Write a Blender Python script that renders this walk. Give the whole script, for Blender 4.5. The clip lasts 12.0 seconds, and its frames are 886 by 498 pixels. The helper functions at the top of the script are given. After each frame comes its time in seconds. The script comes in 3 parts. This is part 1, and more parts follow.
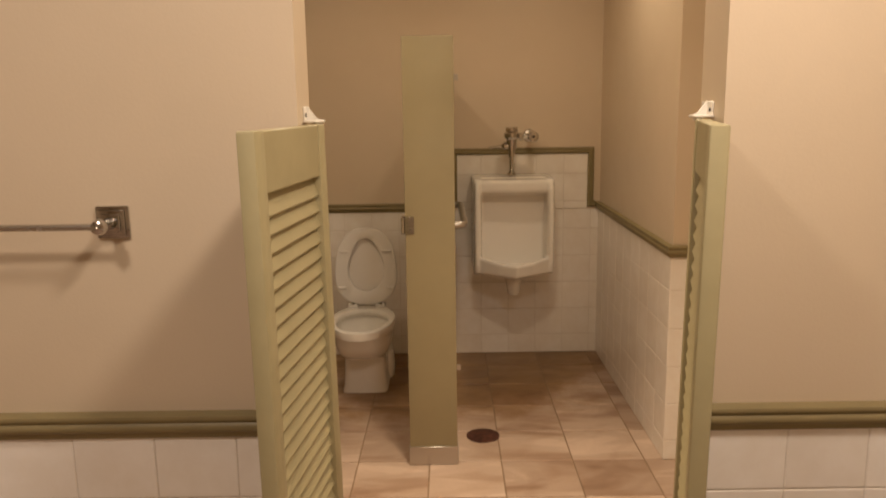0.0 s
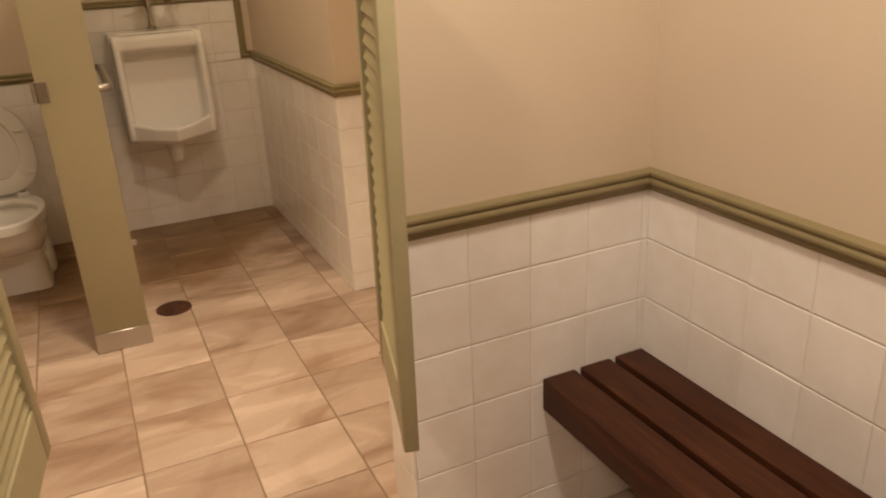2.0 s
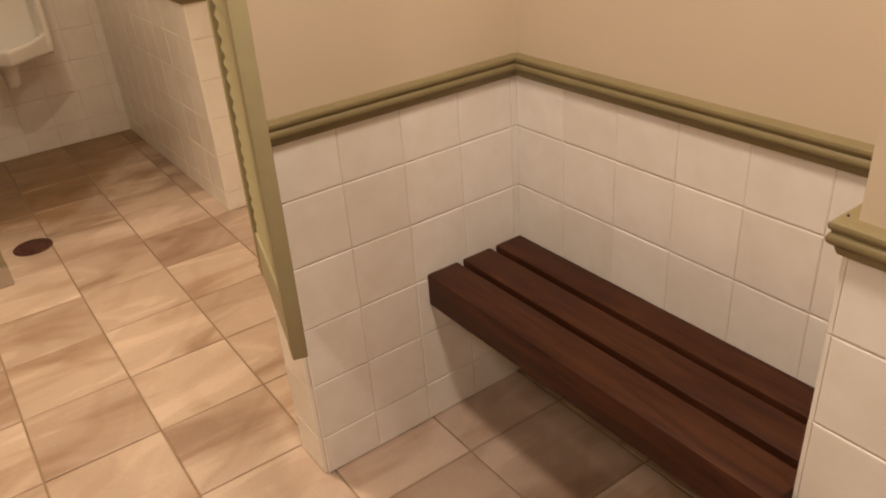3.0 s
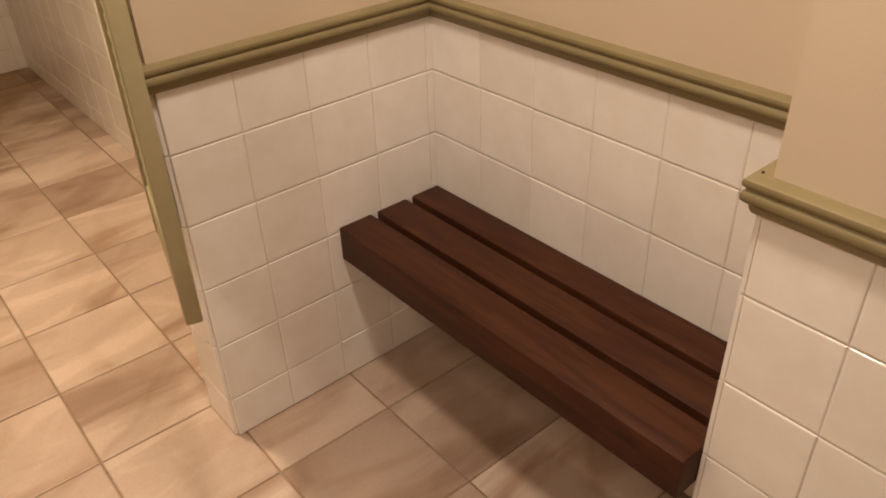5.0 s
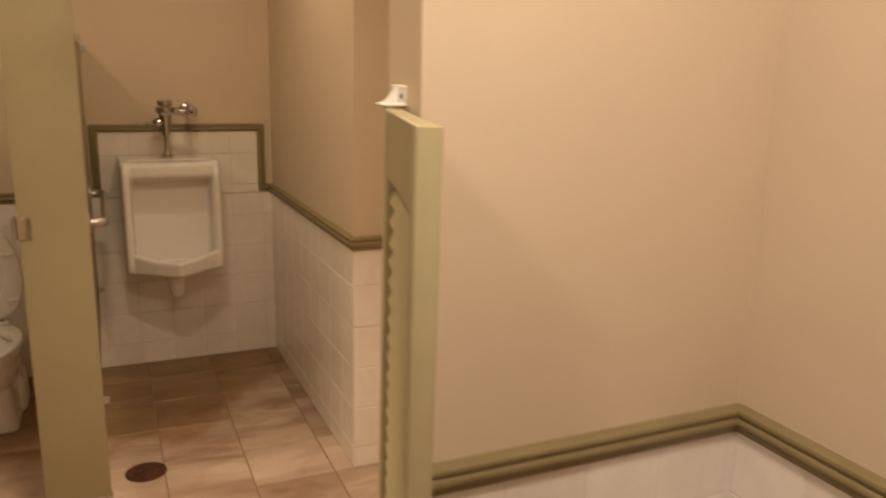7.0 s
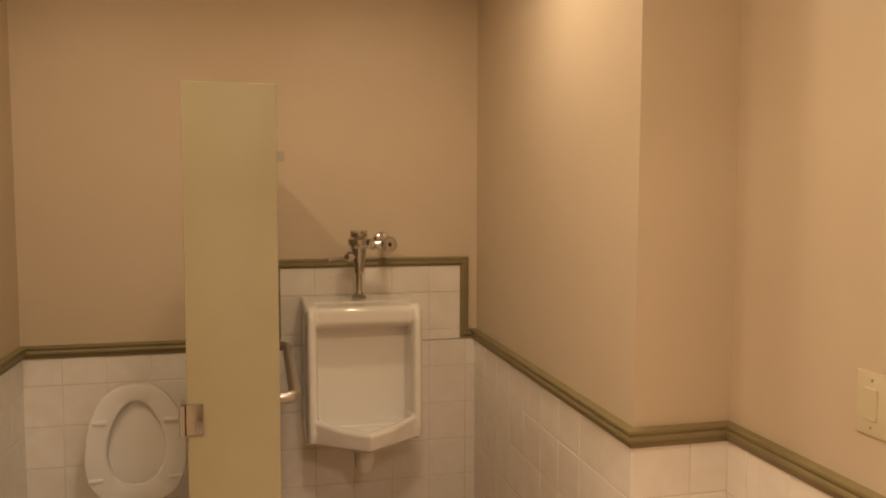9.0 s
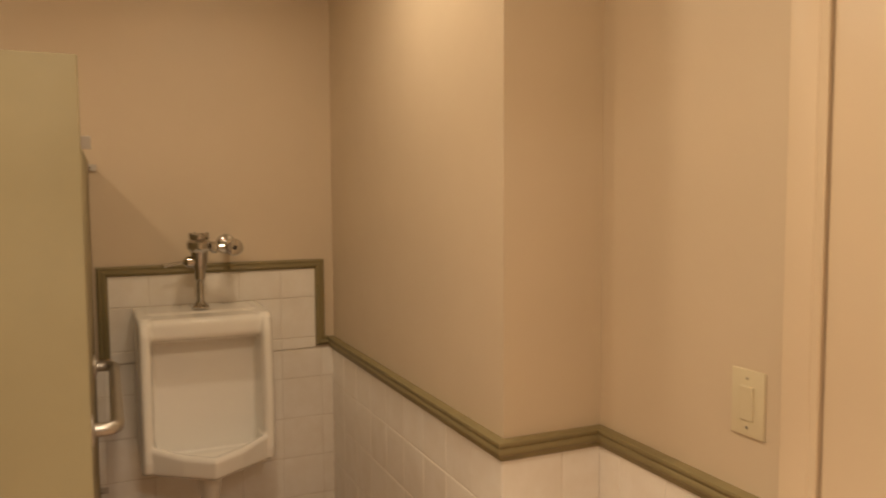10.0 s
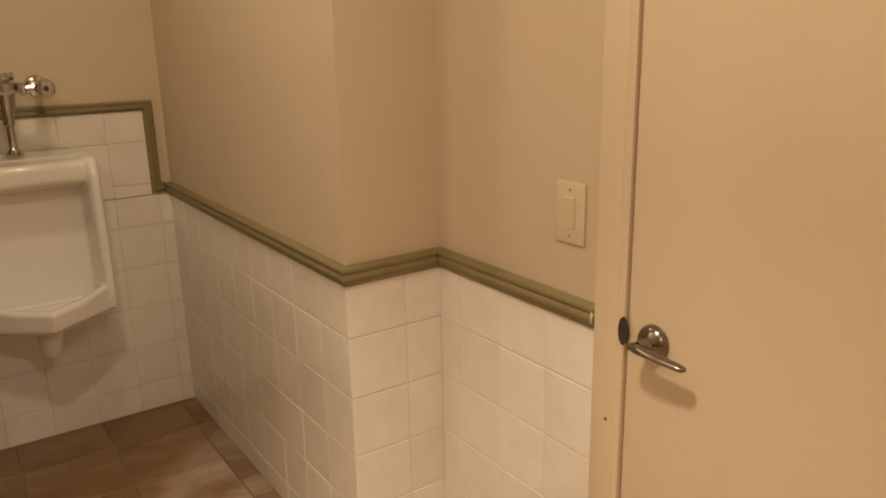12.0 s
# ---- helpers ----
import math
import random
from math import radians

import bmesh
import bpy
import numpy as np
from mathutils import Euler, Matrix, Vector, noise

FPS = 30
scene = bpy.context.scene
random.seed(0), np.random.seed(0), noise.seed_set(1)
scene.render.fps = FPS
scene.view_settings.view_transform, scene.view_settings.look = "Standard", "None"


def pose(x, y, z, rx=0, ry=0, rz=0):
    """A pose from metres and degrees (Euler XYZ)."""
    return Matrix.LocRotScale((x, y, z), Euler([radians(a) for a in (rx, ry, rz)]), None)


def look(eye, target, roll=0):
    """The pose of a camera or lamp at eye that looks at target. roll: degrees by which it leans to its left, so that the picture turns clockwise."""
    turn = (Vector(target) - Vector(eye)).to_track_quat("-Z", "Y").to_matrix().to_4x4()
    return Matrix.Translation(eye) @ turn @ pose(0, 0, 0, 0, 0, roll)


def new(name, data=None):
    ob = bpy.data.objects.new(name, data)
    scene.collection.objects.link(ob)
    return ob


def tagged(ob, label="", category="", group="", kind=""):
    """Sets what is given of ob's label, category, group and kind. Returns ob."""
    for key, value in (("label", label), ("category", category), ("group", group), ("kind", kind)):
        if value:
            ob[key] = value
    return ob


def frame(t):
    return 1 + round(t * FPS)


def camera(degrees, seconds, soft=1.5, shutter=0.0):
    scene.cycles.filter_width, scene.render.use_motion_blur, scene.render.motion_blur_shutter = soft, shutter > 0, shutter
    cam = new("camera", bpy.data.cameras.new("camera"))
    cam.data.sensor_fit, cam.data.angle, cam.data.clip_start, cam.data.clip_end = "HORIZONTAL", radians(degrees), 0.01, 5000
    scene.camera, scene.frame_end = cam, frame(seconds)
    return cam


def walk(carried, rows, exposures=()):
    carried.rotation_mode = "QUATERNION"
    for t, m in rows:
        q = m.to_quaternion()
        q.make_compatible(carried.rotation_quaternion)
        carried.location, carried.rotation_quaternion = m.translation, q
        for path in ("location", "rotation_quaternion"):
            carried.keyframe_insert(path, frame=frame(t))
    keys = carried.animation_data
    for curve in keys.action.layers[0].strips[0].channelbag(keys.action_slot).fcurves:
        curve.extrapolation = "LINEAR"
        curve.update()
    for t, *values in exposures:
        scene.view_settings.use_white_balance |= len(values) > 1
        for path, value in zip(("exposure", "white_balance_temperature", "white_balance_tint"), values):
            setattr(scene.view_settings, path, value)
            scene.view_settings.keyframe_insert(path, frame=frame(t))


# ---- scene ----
cam = camera(59.9, 12.0, soft=1.8, shutter=0.3)
PATH = [
    (0, (0.247, 0.051, 1.501), (0.247, 2.017, 1.132), -0.8),
    (0.5, (0.224, 0.07, 1.478), (0.3, 1.999, 0.957), -0.5),
    (1, (0.213, 0.075, 1.47), (0.506, 1.954, 0.851), -1.1),
    (1.5, (0.209, 0.084, 1.455), (0.8, 1.872, 0.782), -1.8),
    (2, (0.21, 0.067, 1.447), (0.992, 1.752, 0.707), -2.9),
    (2.5, (0.22, 0.065, 1.425), (1.143, 1.624, 0.577), -3.7),
    (3, (0.228, 0.071, 1.412), (1.206, 1.523, 0.445), -4.5),
    (3.5, (0.235, 0.079, 1.396), (1.23, 1.45, 0.333), -4.5),
    (3.7, (0.240, 0.088, 1.392), (1.243, 1.424, 0.292), -4.1),
    (5.3, (0.345, 0.112, 1.390), (1.412, 1.380, 0.302), -1.5),
    (5.5, (0.37, 0.117, 1.4), (1.465, 1.429, 0.361), -1.2),
    (6, (0.42, 0.142, 1.447), (1.543, 1.585, 0.638), 1.4),
    (6.5, (0.433, 0.227, 1.487), (1.396, 1.877, 0.894), 1.9),
    (7, (0.347, 0.453, 1.517), (1.143, 2.234, 1.075), 1.2),
    (7.5, (0.277, 0.691, 1.516), (0.768, 2.598, 1.165), 0.9),
    (7.7, (0.262, 0.795, 1.517), (0.622, 2.743, 1.186), 0.5),
    (9.3, (0.258, 1.438, 1.538), (0.774, 3.364, 1.402), -0.8),
    (9.5, (0.3, 1.481, 1.548), (0.865, 3.395, 1.408), -1.5),
    (10, (0.331, 1.541, 1.509), (1.136, 3.366, 1.364), -0.3),
    (10.5, (0.349, 1.538, 1.495), (1.364, 3.24, 1.227), -0.6),
    (11, (0.366, 1.525, 1.481), (1.47, 3.151, 1.107), -1.0),
    (11.5, (0.379, 1.518, 1.466), (1.491, 3.114, 1.001), -1.2),
    (12, (0.366, 1.515, 1.459), (1.456, 3.104, 0.924), -1.2),
]
EXPOSURES = [
    (0, 0.12, 6450, 11), (1.2, 0.16, 6420, 10), (2.5, 0.26, 6380, 10), (3.7, 0.28, 6350, 10), (5.5, 0.31, 6450, 11), (6.5, 0.08, 6400, 10),
    (7.0, 0.08, 6700, 12), (7.4, 0.14, 6950, 14), (7.7, 0.22, 6950, 14), (9.3, 0.32, 6750, 11), (10.5, 0.26, 6500, 8), (12, 0.22, 6350, 6),
]
walk(cam, [(t, look(eye, target, roll)) for t, eye, target, roll in PATH], EXPOSURES)

# ---- light: warm ceiling lamps of both rooms, recessed and out of view ----
world = bpy.data.worlds.new("world")
scene.world = world
world.use_nodes = True
world.node_tree.nodes["Background"].inputs[0].default_value = (1.0, 0.8, 0.6, 1)
world.node_tree.nodes["Background"].inputs[1].default_value = 0.02

CEIL = 2.44
WARM, AMBER = (1.0, 0.825, 0.67), (1.0, 0.785, 0.545)
# (-0.3, -1.3) and (0.42, 2.2) are added fill; shadows place the others
for lx, ly, watts, size in ((0.70, 0.70, 18.5, 0.22), (-0.5, 0.34, 12.5, 0.2), (-0.3, -1.3, 5, 0.2), (0.78, 3.50, 4.6, 0.12), (-0.46, 3.4, 5.0, 0.12), (0.42, 2.2, 11, 0.14)):
    lamp = bpy.data.lights.new("ceiling_and_fill_lamp", "AREA")
    lamp.shape, lamp.size, lamp.energy, lamp.color = "DISK", size, watts, WARM if ly < 1.5 else AMBER
    new("ceiling_and_fill_lamp", lamp).matrix_world = pose(lx, ly, CEIL - 0.012)
for lx, ly, watts, cone in ((-0.30, 2.72, 16, 110), (0.50, 2.2, 80, 78)):
    lamp = bpy.data.lights.new("recessed_lamp", "SPOT")
    lamp.energy, lamp.color, lamp.spot_size, lamp.spot_blend, lamp.shadow_soft_size = watts, AMBER, radians(cone), 0.7, 0.05
    new("recessed_lamp", lamp).matrix_world = pose(lx, ly, CEIL - 0.02)


# ---- materials ----
def nodes_of(name, rough=0.5, metal=0.0):
    m = bpy.data.materials.new(name)
    m.use_nodes = True
    nt = m.node_tree
    b = nt.nodes["Principled BSDF"]
    b.inputs["Roughness"].default_value = rough
    b.inputs["Metallic"].default_value = metal
    return m, nt, b


def link(nt, a, b):
    nt.links.new(a, b)


def ramp(nt, fac, stops):
    r = nt.nodes.new("ShaderNodeValToRGB")
    el = r.color_ramp.elements
    while len(el) < len(stops):
        el.new(0.5)
    for e, (p, c) in zip(el, stops):
        e.position, e.color = p, (*c, 1)
    link(nt, fac, r.inputs[0])
    return r.outputs[0]


def noise_of(nt, scale, detail=3.0, rough=0.55, vec=None, stretch=None, distort=0.0):
    n = nt.nodes.new("ShaderNodeTexNoise")
    n.inputs["Scale"].default_value = scale
    n.inputs["Detail"].default_value = detail
    n.inputs["Roughness"].default_value = rough
    n.inputs["Distortion"].default_value = distort
    if vec is None:
        vec = nt.nodes.new("ShaderNodeTexCoord").outputs["Object"]
    if stretch:
        mp = nt.nodes.new("ShaderNodeMapping")
        mp.inputs["Scale"].default_value = stretch
        link(nt, vec, mp.inputs["Vector"])
        vec = mp.outputs[0]
    link(nt, vec, n.inputs["Vector"])
    return n.outputs["Fac"]


def bump(nt, b, height, strength, distance):
    k = nt.nodes.new("ShaderNodeBump")
    k.inputs["Strength"].default_value = strength
    k.inputs["Distance"].default_value = distance
    link(nt, height, k.inputs["Height"])
    link(nt, k.outputs[0], b.inputs["Normal"])


def mixed(nt, fac, a, b, mode="MIX"):
    m = nt.nodes.new("ShaderNodeMix")
    m.data_type, m.blend_type = "RGBA", mode
    for sock, val in ((m.inputs["Factor"], fac), (m.inputs[6], a), (m.inputs[7], b)):
        if isinstance(val, (int, float)):
            sock.default_value = val
        elif isinstance(val, tuple):
            sock.default_value = (*val, 1)
        else:
            link(nt, val, sock)
    return m.outputs[2]


def times(nt, a, k, add=0.0):
    m = nt.nodes.new("ShaderNodeMath")
    m.operation = "MULTIPLY_ADD"
    link(nt, a, m.inputs[0])
    m.inputs[1].default_value, m.inputs[2].default_value = k, add
    return m.outputs[0]


def scattered(nt):
    """Object coordinates moved by the object's own random number, so that no two pieces look alike."""
    info = nt.nodes.new("ShaderNodeObjectInfo")
    tc = nt.nodes.new("ShaderNodeTexCoord")
    add = nt.nodes.new("ShaderNodeVectorMath")
    add.operation = "MULTIPLY_ADD"
    comb = nt.nodes.new("ShaderNodeCombineXYZ")
    for i in range(3):
        link(nt, info.outputs["Random"], comb.inputs[i])
    add.inputs[1].default_value = (37.0, 91.0, 53.0)
    link(nt, comb.outputs[0], add.inputs[0])
    link(nt, tc.outputs["Object"], add.inputs[2])
    return add.outputs[0], info.outputs["Random"]


def painted(name, a, b, rough, scale=3.0, bumps=0.12, grain=260.0, spread=0.2):
    m, nt, p = nodes_of(name, rough)
    col = ramp(nt, noise_of(nt, scale, 4, 0.6), ((0.3, a), (0.7, b)))
    link(nt, col, p.inputs["Base Color"])
    link(nt, times(nt, noise_of(nt, 9, 3), spread, rough - spread / 2), p.inputs["Roughness"])
    bump(nt, p, noise_of(nt, grain, 2), bumps, 0.001)
    return m


M_WALL = painted("wall_paint", (0.62, 0.515, 0.378), (0.66, 0.55, 0.408), 0.47, 1.6, 0.25, 180)
M_CEIL = painted("ceiling_paint", (0.74, 0.70, 0.62), (0.78, 0.74, 0.66), 0.8)
M_TRIM = painted("olive_trim_paint", (0.225, 0.18, 0.086), (0.26, 0.208, 0.10), 0.5, 12, 0.1, 90)
M_LEAF = painted("olive_door_paint", (0.345, 0.30, 0.165), (0.39, 0.34, 0.19), 0.48, 10, 0.15, 120)
M_STALL = painted("stall_laminate", (0.285, 0.242, 0.14), (0.31, 0.264, 0.153), 0.6, 5, 0.06, 400)
M_CREAM = painted("cream_door_paint", (0.70, 0.572, 0.415), (0.73, 0.60, 0.44), 0.42, 2, 0.08, 60)
M_ALMOND = painted("almond_plastic", (0.66, 0.58, 0.40), (0.68, 0.60, 0.42), 0.35, 4, 0.02)
M_WHITE = painted("white_enamelled_steel", (0.74, 0.70, 0.62), (0.80, 0.76, 0.68), 0.35, 30, 0.08)
M_CERAMIC = painted("white_vitreous_china", (0.80, 0.765, 0.70), (0.83, 0.795, 0.73), 0.08, 5, 0.02, 20, 0.06)
M_SEAT = painted("white_seat_plastic", (0.79, 0.76, 0.71), (0.81, 0.78, 0.73), 0.1, 5, 0.02, 30, 0.06)
M_WATER = painted("still_water", (0.50, 0.47, 0.41), (0.54, 0.51, 0.45), 0.03, 4, 0.05, 6, 0.02)
M_DARK = painted("dark_gap", (0.03, 0.02, 0.015), (0.05, 0.035, 0.025), 0.7)


def metal(name, col, rough, grain=None):
    m, nt, p = nodes_of(name, rough, 1.0)
    p.inputs["Base Color"].default_value = (*col, 1)
    link(nt, times(nt, noise_of(nt, 60, 3, 0.6, None, grain), 0.18, rough - 0.08), p.inputs["Roughness"])
    return m


M_CHROME = metal("chrome", (0.52, 0.50, 0.47), 0.06)
M_SATIN = metal("satin_chrome", (0.60, 0.58, 0.55), 0.24)
M_STEEL = metal("brushed_steel", (0.52, 0.49, 0.45), 0.36, (1, 1, 14))
M_NICKEL = metal("satin_nickel", (0.24, 0.21, 0.175), 0.22)


def glazed(name):
    m, nt, p = nodes_of(name, 0.22)
    vec, rnd = scattered(nt)
    base = ramp(nt, rnd, ((0.0, (0.845, 0.795, 0.725)), (1.0, (0.89, 0.848, 0.785))))
    dirt = ramp(nt, noise_of(nt, 14, 4, 0.6, vec), ((0.35, (0.9, 0.87, 0.82)), (0.65, (1, 1, 1))))
    link(nt, mixed(nt, 0.5, base, dirt, "MULTIPLY"), p.inputs["Base Color"])
    link(nt, times(nt, noise_of(nt, 22, 2, 0.5, vec), 0.16, 0.09), p.inputs["Roughness"])
    bump(nt, p, noise_of(nt, 16, 2, 0.5, vec), 0.12, 0.004)
    return m


M_TILE = glazed("white_glazed_tile")
M_GROUT = painted("pale_grout", (0.62, 0.55, 0.46), (0.72, 0.655, 0.57), 0.8, 14, 0.3, 300)


def floor_stone():
    m, nt, p = nodes_of("beige_floor_tile", 0.45)
    vec, rnd = scattered(nt)
    tone = ramp(nt, rnd, ((0.0, (0.395, 0.286, 0.214)), (0.5, (0.46, 0.341, 0.259)), (1.0, (0.52, 0.392, 0.302))))
    mp = nt.nodes.new("ShaderNodeMapping")
    mp.inputs["Rotation"].default_value = (0, 0, 0.38)
    mp.inputs["Scale"].default_value = (1.0, 3.1, 1.0)
    link(nt, vec, mp.inputs["Vector"])
    bands = noise_of(nt, 1.9, 3.5, 0.5, mp.outputs[0], None, 0.8)
    cloud = ramp(nt, bands, ((0.31, (0.56, 0.45, 0.37)), (0.41, (0.82, 0.75, 0.69)), (0.49, (1.0, 1.0, 1.0)), (0.57, (1.05, 1.06, 1.07)), (0.62, (1.27, 1.32, 1.37))))
    col = mixed(nt, 0.72, tone, cloud, "MULTIPLY")
    v = nt.nodes.new("ShaderNodeTexWave")
    v.inputs["Scale"].default_value = 1.1
    v.inputs["Distortion"].default_value = 9.0
    v.inputs["Detail"].default_value = 3.0
    v.inputs["Detail Scale"].default_value = 1.2
    mp = nt.nodes.new("ShaderNodeMapping")
    mp.inputs["Rotation"].default_value = (0, 0, 0.9)
    link(nt, vec, mp.inputs["Vector"])
    link(nt, mp.outputs[0], v.inputs["Vector"])
    vein = ramp(nt, v.outputs["Fac"], ((0.0, (0.72, 0.62, 0.53)), (0.1, (1, 1, 1)), (0.94, (1, 1, 1)), (1.0, (1.16, 1.18, 1.2))))
    col = mixed(nt, 0.22, col, vein, "MULTIPLY")
    speck = ramp(nt, noise_of(nt, 130, 3, 0.6, vec), ((0.3, (0.9, 0.88, 0.85)), (0.6, (1, 1, 1))))
    # back floor by the fixtures: yellowed film, plus its shade darkened into the colour
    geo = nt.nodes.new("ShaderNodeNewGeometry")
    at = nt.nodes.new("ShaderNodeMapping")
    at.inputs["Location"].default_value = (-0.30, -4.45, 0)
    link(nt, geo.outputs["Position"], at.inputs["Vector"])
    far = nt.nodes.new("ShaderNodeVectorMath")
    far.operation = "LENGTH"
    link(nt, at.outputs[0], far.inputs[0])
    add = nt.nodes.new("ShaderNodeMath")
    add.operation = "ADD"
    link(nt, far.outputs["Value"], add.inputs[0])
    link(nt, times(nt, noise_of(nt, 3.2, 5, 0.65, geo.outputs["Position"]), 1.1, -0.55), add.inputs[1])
    film_and_shade = ramp(nt, add.outputs[0], ((0.62, (0.54, 0.43, 0.25)), (0.80, (0.72, 0.61, 0.45)), (1.0, (1, 1, 1))))
    col = mixed(nt, 1.0, col, film_and_shade, "MULTIPLY")
    link(nt, mixed(nt, 0.6, col, speck, "MULTIPLY"), p.inputs["Base Color"])
    link(nt, times(nt, noise_of(nt, 8, 3, 0.5, vec), 0.25, 0.28), p.inputs["Roughness"])
    bump(nt, p, noise_of(nt, 26, 4, 0.6, vec), 0.18, 0.003)
    return m


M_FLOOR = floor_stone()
M_FGROUT = painted("brown_floor_grout", (0.22, 0.15, 0.09), (0.32, 0.22, 0.14), 0.85, 20, 0.4, 300)


def timber():
    m, nt, p = nodes_of("dark_stained_timber", 0.4)
    vec, rnd = scattered(nt)
    g = noise_of(nt, 9, 6, 0.65, vec, (6, 0.5, 6), 0.6)
    col = ramp(nt, g, ((0.25, (0.025, 0.0074, 0.0031)), (0.5, (0.056, 0.0178, 0.0070)), (0.75, (0.094, 0.0325, 0.0125))))
    link(nt, col, p.inputs["Base Color"])
    link(nt, times(nt, g, 0.25, 0.42), p.inputs["Roughness"])
    p.inputs["Specular IOR Level"].default_value = 0.18
    bump(nt, p, noise_of(nt, 40, 4, 0.6, vec, (6, 0.4, 6)), 0.2, 0.0012)
    return m


M_WOOD = timber()


def rusty():
    m, nt, p = nodes_of("rusty_drain_iron", 0.6, 0.4)
    col = ramp(nt, noise_of(nt, 40, 5), ((0.35, (0.05, 0.018, 0.012)), (0.65, (0.12, 0.045, 0.028))))
    link(nt, col, p.inputs["Base Color"])
    bump(nt, p, noise_of(nt, 120, 3), 0.4, 0.001)
    return m


M_RUST = rusty()


# ---- mesh helpers ----
def mesh_of(name, bm, mat, smooth=True):
    me = bpy.data.meshes.new(name)
    bmesh.ops.recalc_face_normals(bm, faces=bm.faces)
    bm.to_mesh(me)
    bm.free()
    me.materials.append(mat)
    if smooth:
        me.polygons.foreach_set("use_smooth", [True] * len(me.polygons))
        me.set_sharp_from_angle(angle=radians(38))
    return me


def part(name, bm, mat, parent=None, label="", m=None):
    ob = new(name, mesh_of(name, bm, mat))
    if parent is not None:
        ob.parent = parent
    if m is not None:
        ob.matrix_local = m
    if label:
        tagged(ob, label)
    return ob


def thing(name, label, category, m=None, group="", kind=""):
    ob = new(name)
    ob.empty_display_size = 0.1
    if m is not None:
        ob.matrix_world = m
    return tagged(ob, label, category, group, kind)


def add_box(bm, x0, x1, y0, y1, z0, z1, bevel=0.0, seg=1, m=None):
    t = bmesh.new()
    bmesh.ops.create_cube(t, size=1)
    for v in t.verts:
        v.co = Vector((x0 + (v.co.x + 0.5) * (x1 - x0), y0 + (v.co.y + 0.5) * (y1 - y0), z0 + (v.co.z + 0.5) * (z1 - z0)))
    if bevel:
        bmesh.ops.bevel(t, geom=t.edges[:], offset=bevel, segments=seg, profile=0.5, affect="EDGES")
    if m is not None:
        bmesh.ops.transform(t, matrix=m, verts=t.verts)
    return merge(bm, t)


def merge(bm, t):
    me = bpy.data.meshes.new("tmp")
    t.to_mesh(me)
    t.free()
    bm.from_mesh(me)
    bpy.data.meshes.remove(me)
    return bm


def box(x0, x1, y0, y1, z0, z1, bevel=0.0, seg=1, m=None):
    return add_box(bmesh.new(), x0, x1, y0, y1, z0, z1, bevel, seg, m)


def skin(bm, rings, closed=True, caps=True):
    """Joins rings of points with quads."""
    vs = [[bm.verts.new(p) for p in r] for r in rings]
    n = len(vs[0])
    for a, b in zip(vs, vs[1:]):
        for i in range(n if closed else n - 1):
            j = (i + 1) % n
            bm.faces.new((a[i], a[j], b[j], b[i]))
    if caps:
        bm.faces.new(vs[0])
        bm.faces.new(vs[-1])
    return bm


def tube(points, r, n=14, bm=None, radii=None, squash=1.0):
    """A round bar along points."""
    bm = bm or bmesh.new()
    pts = [Vector(p) for p in points]
    rings = []
    side = None
    for i, p in enumerate(pts):
        d = (pts[min(i + 1, len(pts) - 1)] - pts[max(i - 1, 0)]).normalized()
        if side is None:
            side = d.cross(Vector((0.31, 0.17, 0.93))).normalized()
        side = (side - d * side.dot(d)).normalized()
        up = d.cross(side)
        rr = radii[i] if radii else r
        rings.append([p + side * (rr * math.cos(a)) + up * (rr * squash * math.sin(a)) for a in [2 * math.pi * k / n for k in range(n)]])
    return skin(bm, rings)


def lathe(profile, n=24, m=None, bm=None):
    """A turned body: (radius, height) along z."""
    t = bmesh.new()
    skin(t, [[(r * math.cos(2 * math.pi * k / n), r * math.sin(2 * math.pi * k / n), z) for k in range(n)] for r, z in profile])
    if m is not None:
        bmesh.ops.transform(t, matrix=m, verts=t.verts)
    return merge(bm or bmesh.new(), t)


def bent(points, r, steps=6):
    """Points of a polyline with its corners rounded."""
    pts = [Vector(p) for p in points]
    out = [pts[0]]
    for a, b, c in zip(pts, pts[1:], pts[2:]):
        p, q = b + (a - b).normalized() * r, b + (c - b).normalized() * r
        for k in range(steps + 1):
            s = k / steps
            out.append(p * (1 - s) ** 2 + b * 2 * s * (1 - s) + q * s * s)
    out.append(pts[-1])
    return out


def moulding(path, profile, axis):
    """Sweeps a profile of (out, up) along a path in the plane (axis 'z': x, y path; 'y': x, z path on a wall facing -y), mitred.
    out lies to the right of the way walked."""
    pts = [Vector(p) for p in path]
    rings = []
    for i, p in enumerate(pts):
        dirs = []
        if i > 0:
            dirs.append((p - pts[i - 1]).normalized())
        if i < len(pts) - 1:
            dirs.append((pts[i + 1] - p).normalized())
        ns = [Vector((d.y, -d.x)) for d in dirs]
        n = sum(ns, Vector((0, 0))).normalized()
        n = n / max(0.3, n.dot(ns[0]))
        ring = []
        for o, u in profile:
            q = p + n * o
            ring.append((q.x, q.y, u) if axis == "z" else (q.x, -u, q.y))
        rings.append(ring)
    return skin(bmesh.new(), rings)


def fused(ob, size):
    """Melts the overlapping solids of a moulded body into one skin with soft edges."""
    ob.modifiers.new("fuse", "REMESH").voxel_size = size
    soft = ob.modifiers.new("soft", "SMOOTH")
    soft.factor, soft.iterations = 0.5, 4
    me = bpy.data.meshes.new_from_object(ob.evaluated_get(bpy.context.evaluated_depsgraph_get()))
    ob.modifiers.clear()
    ob.data = me
    me.polygons.foreach_set("use_smooth", [True] * len(me.polygons))
    return ob


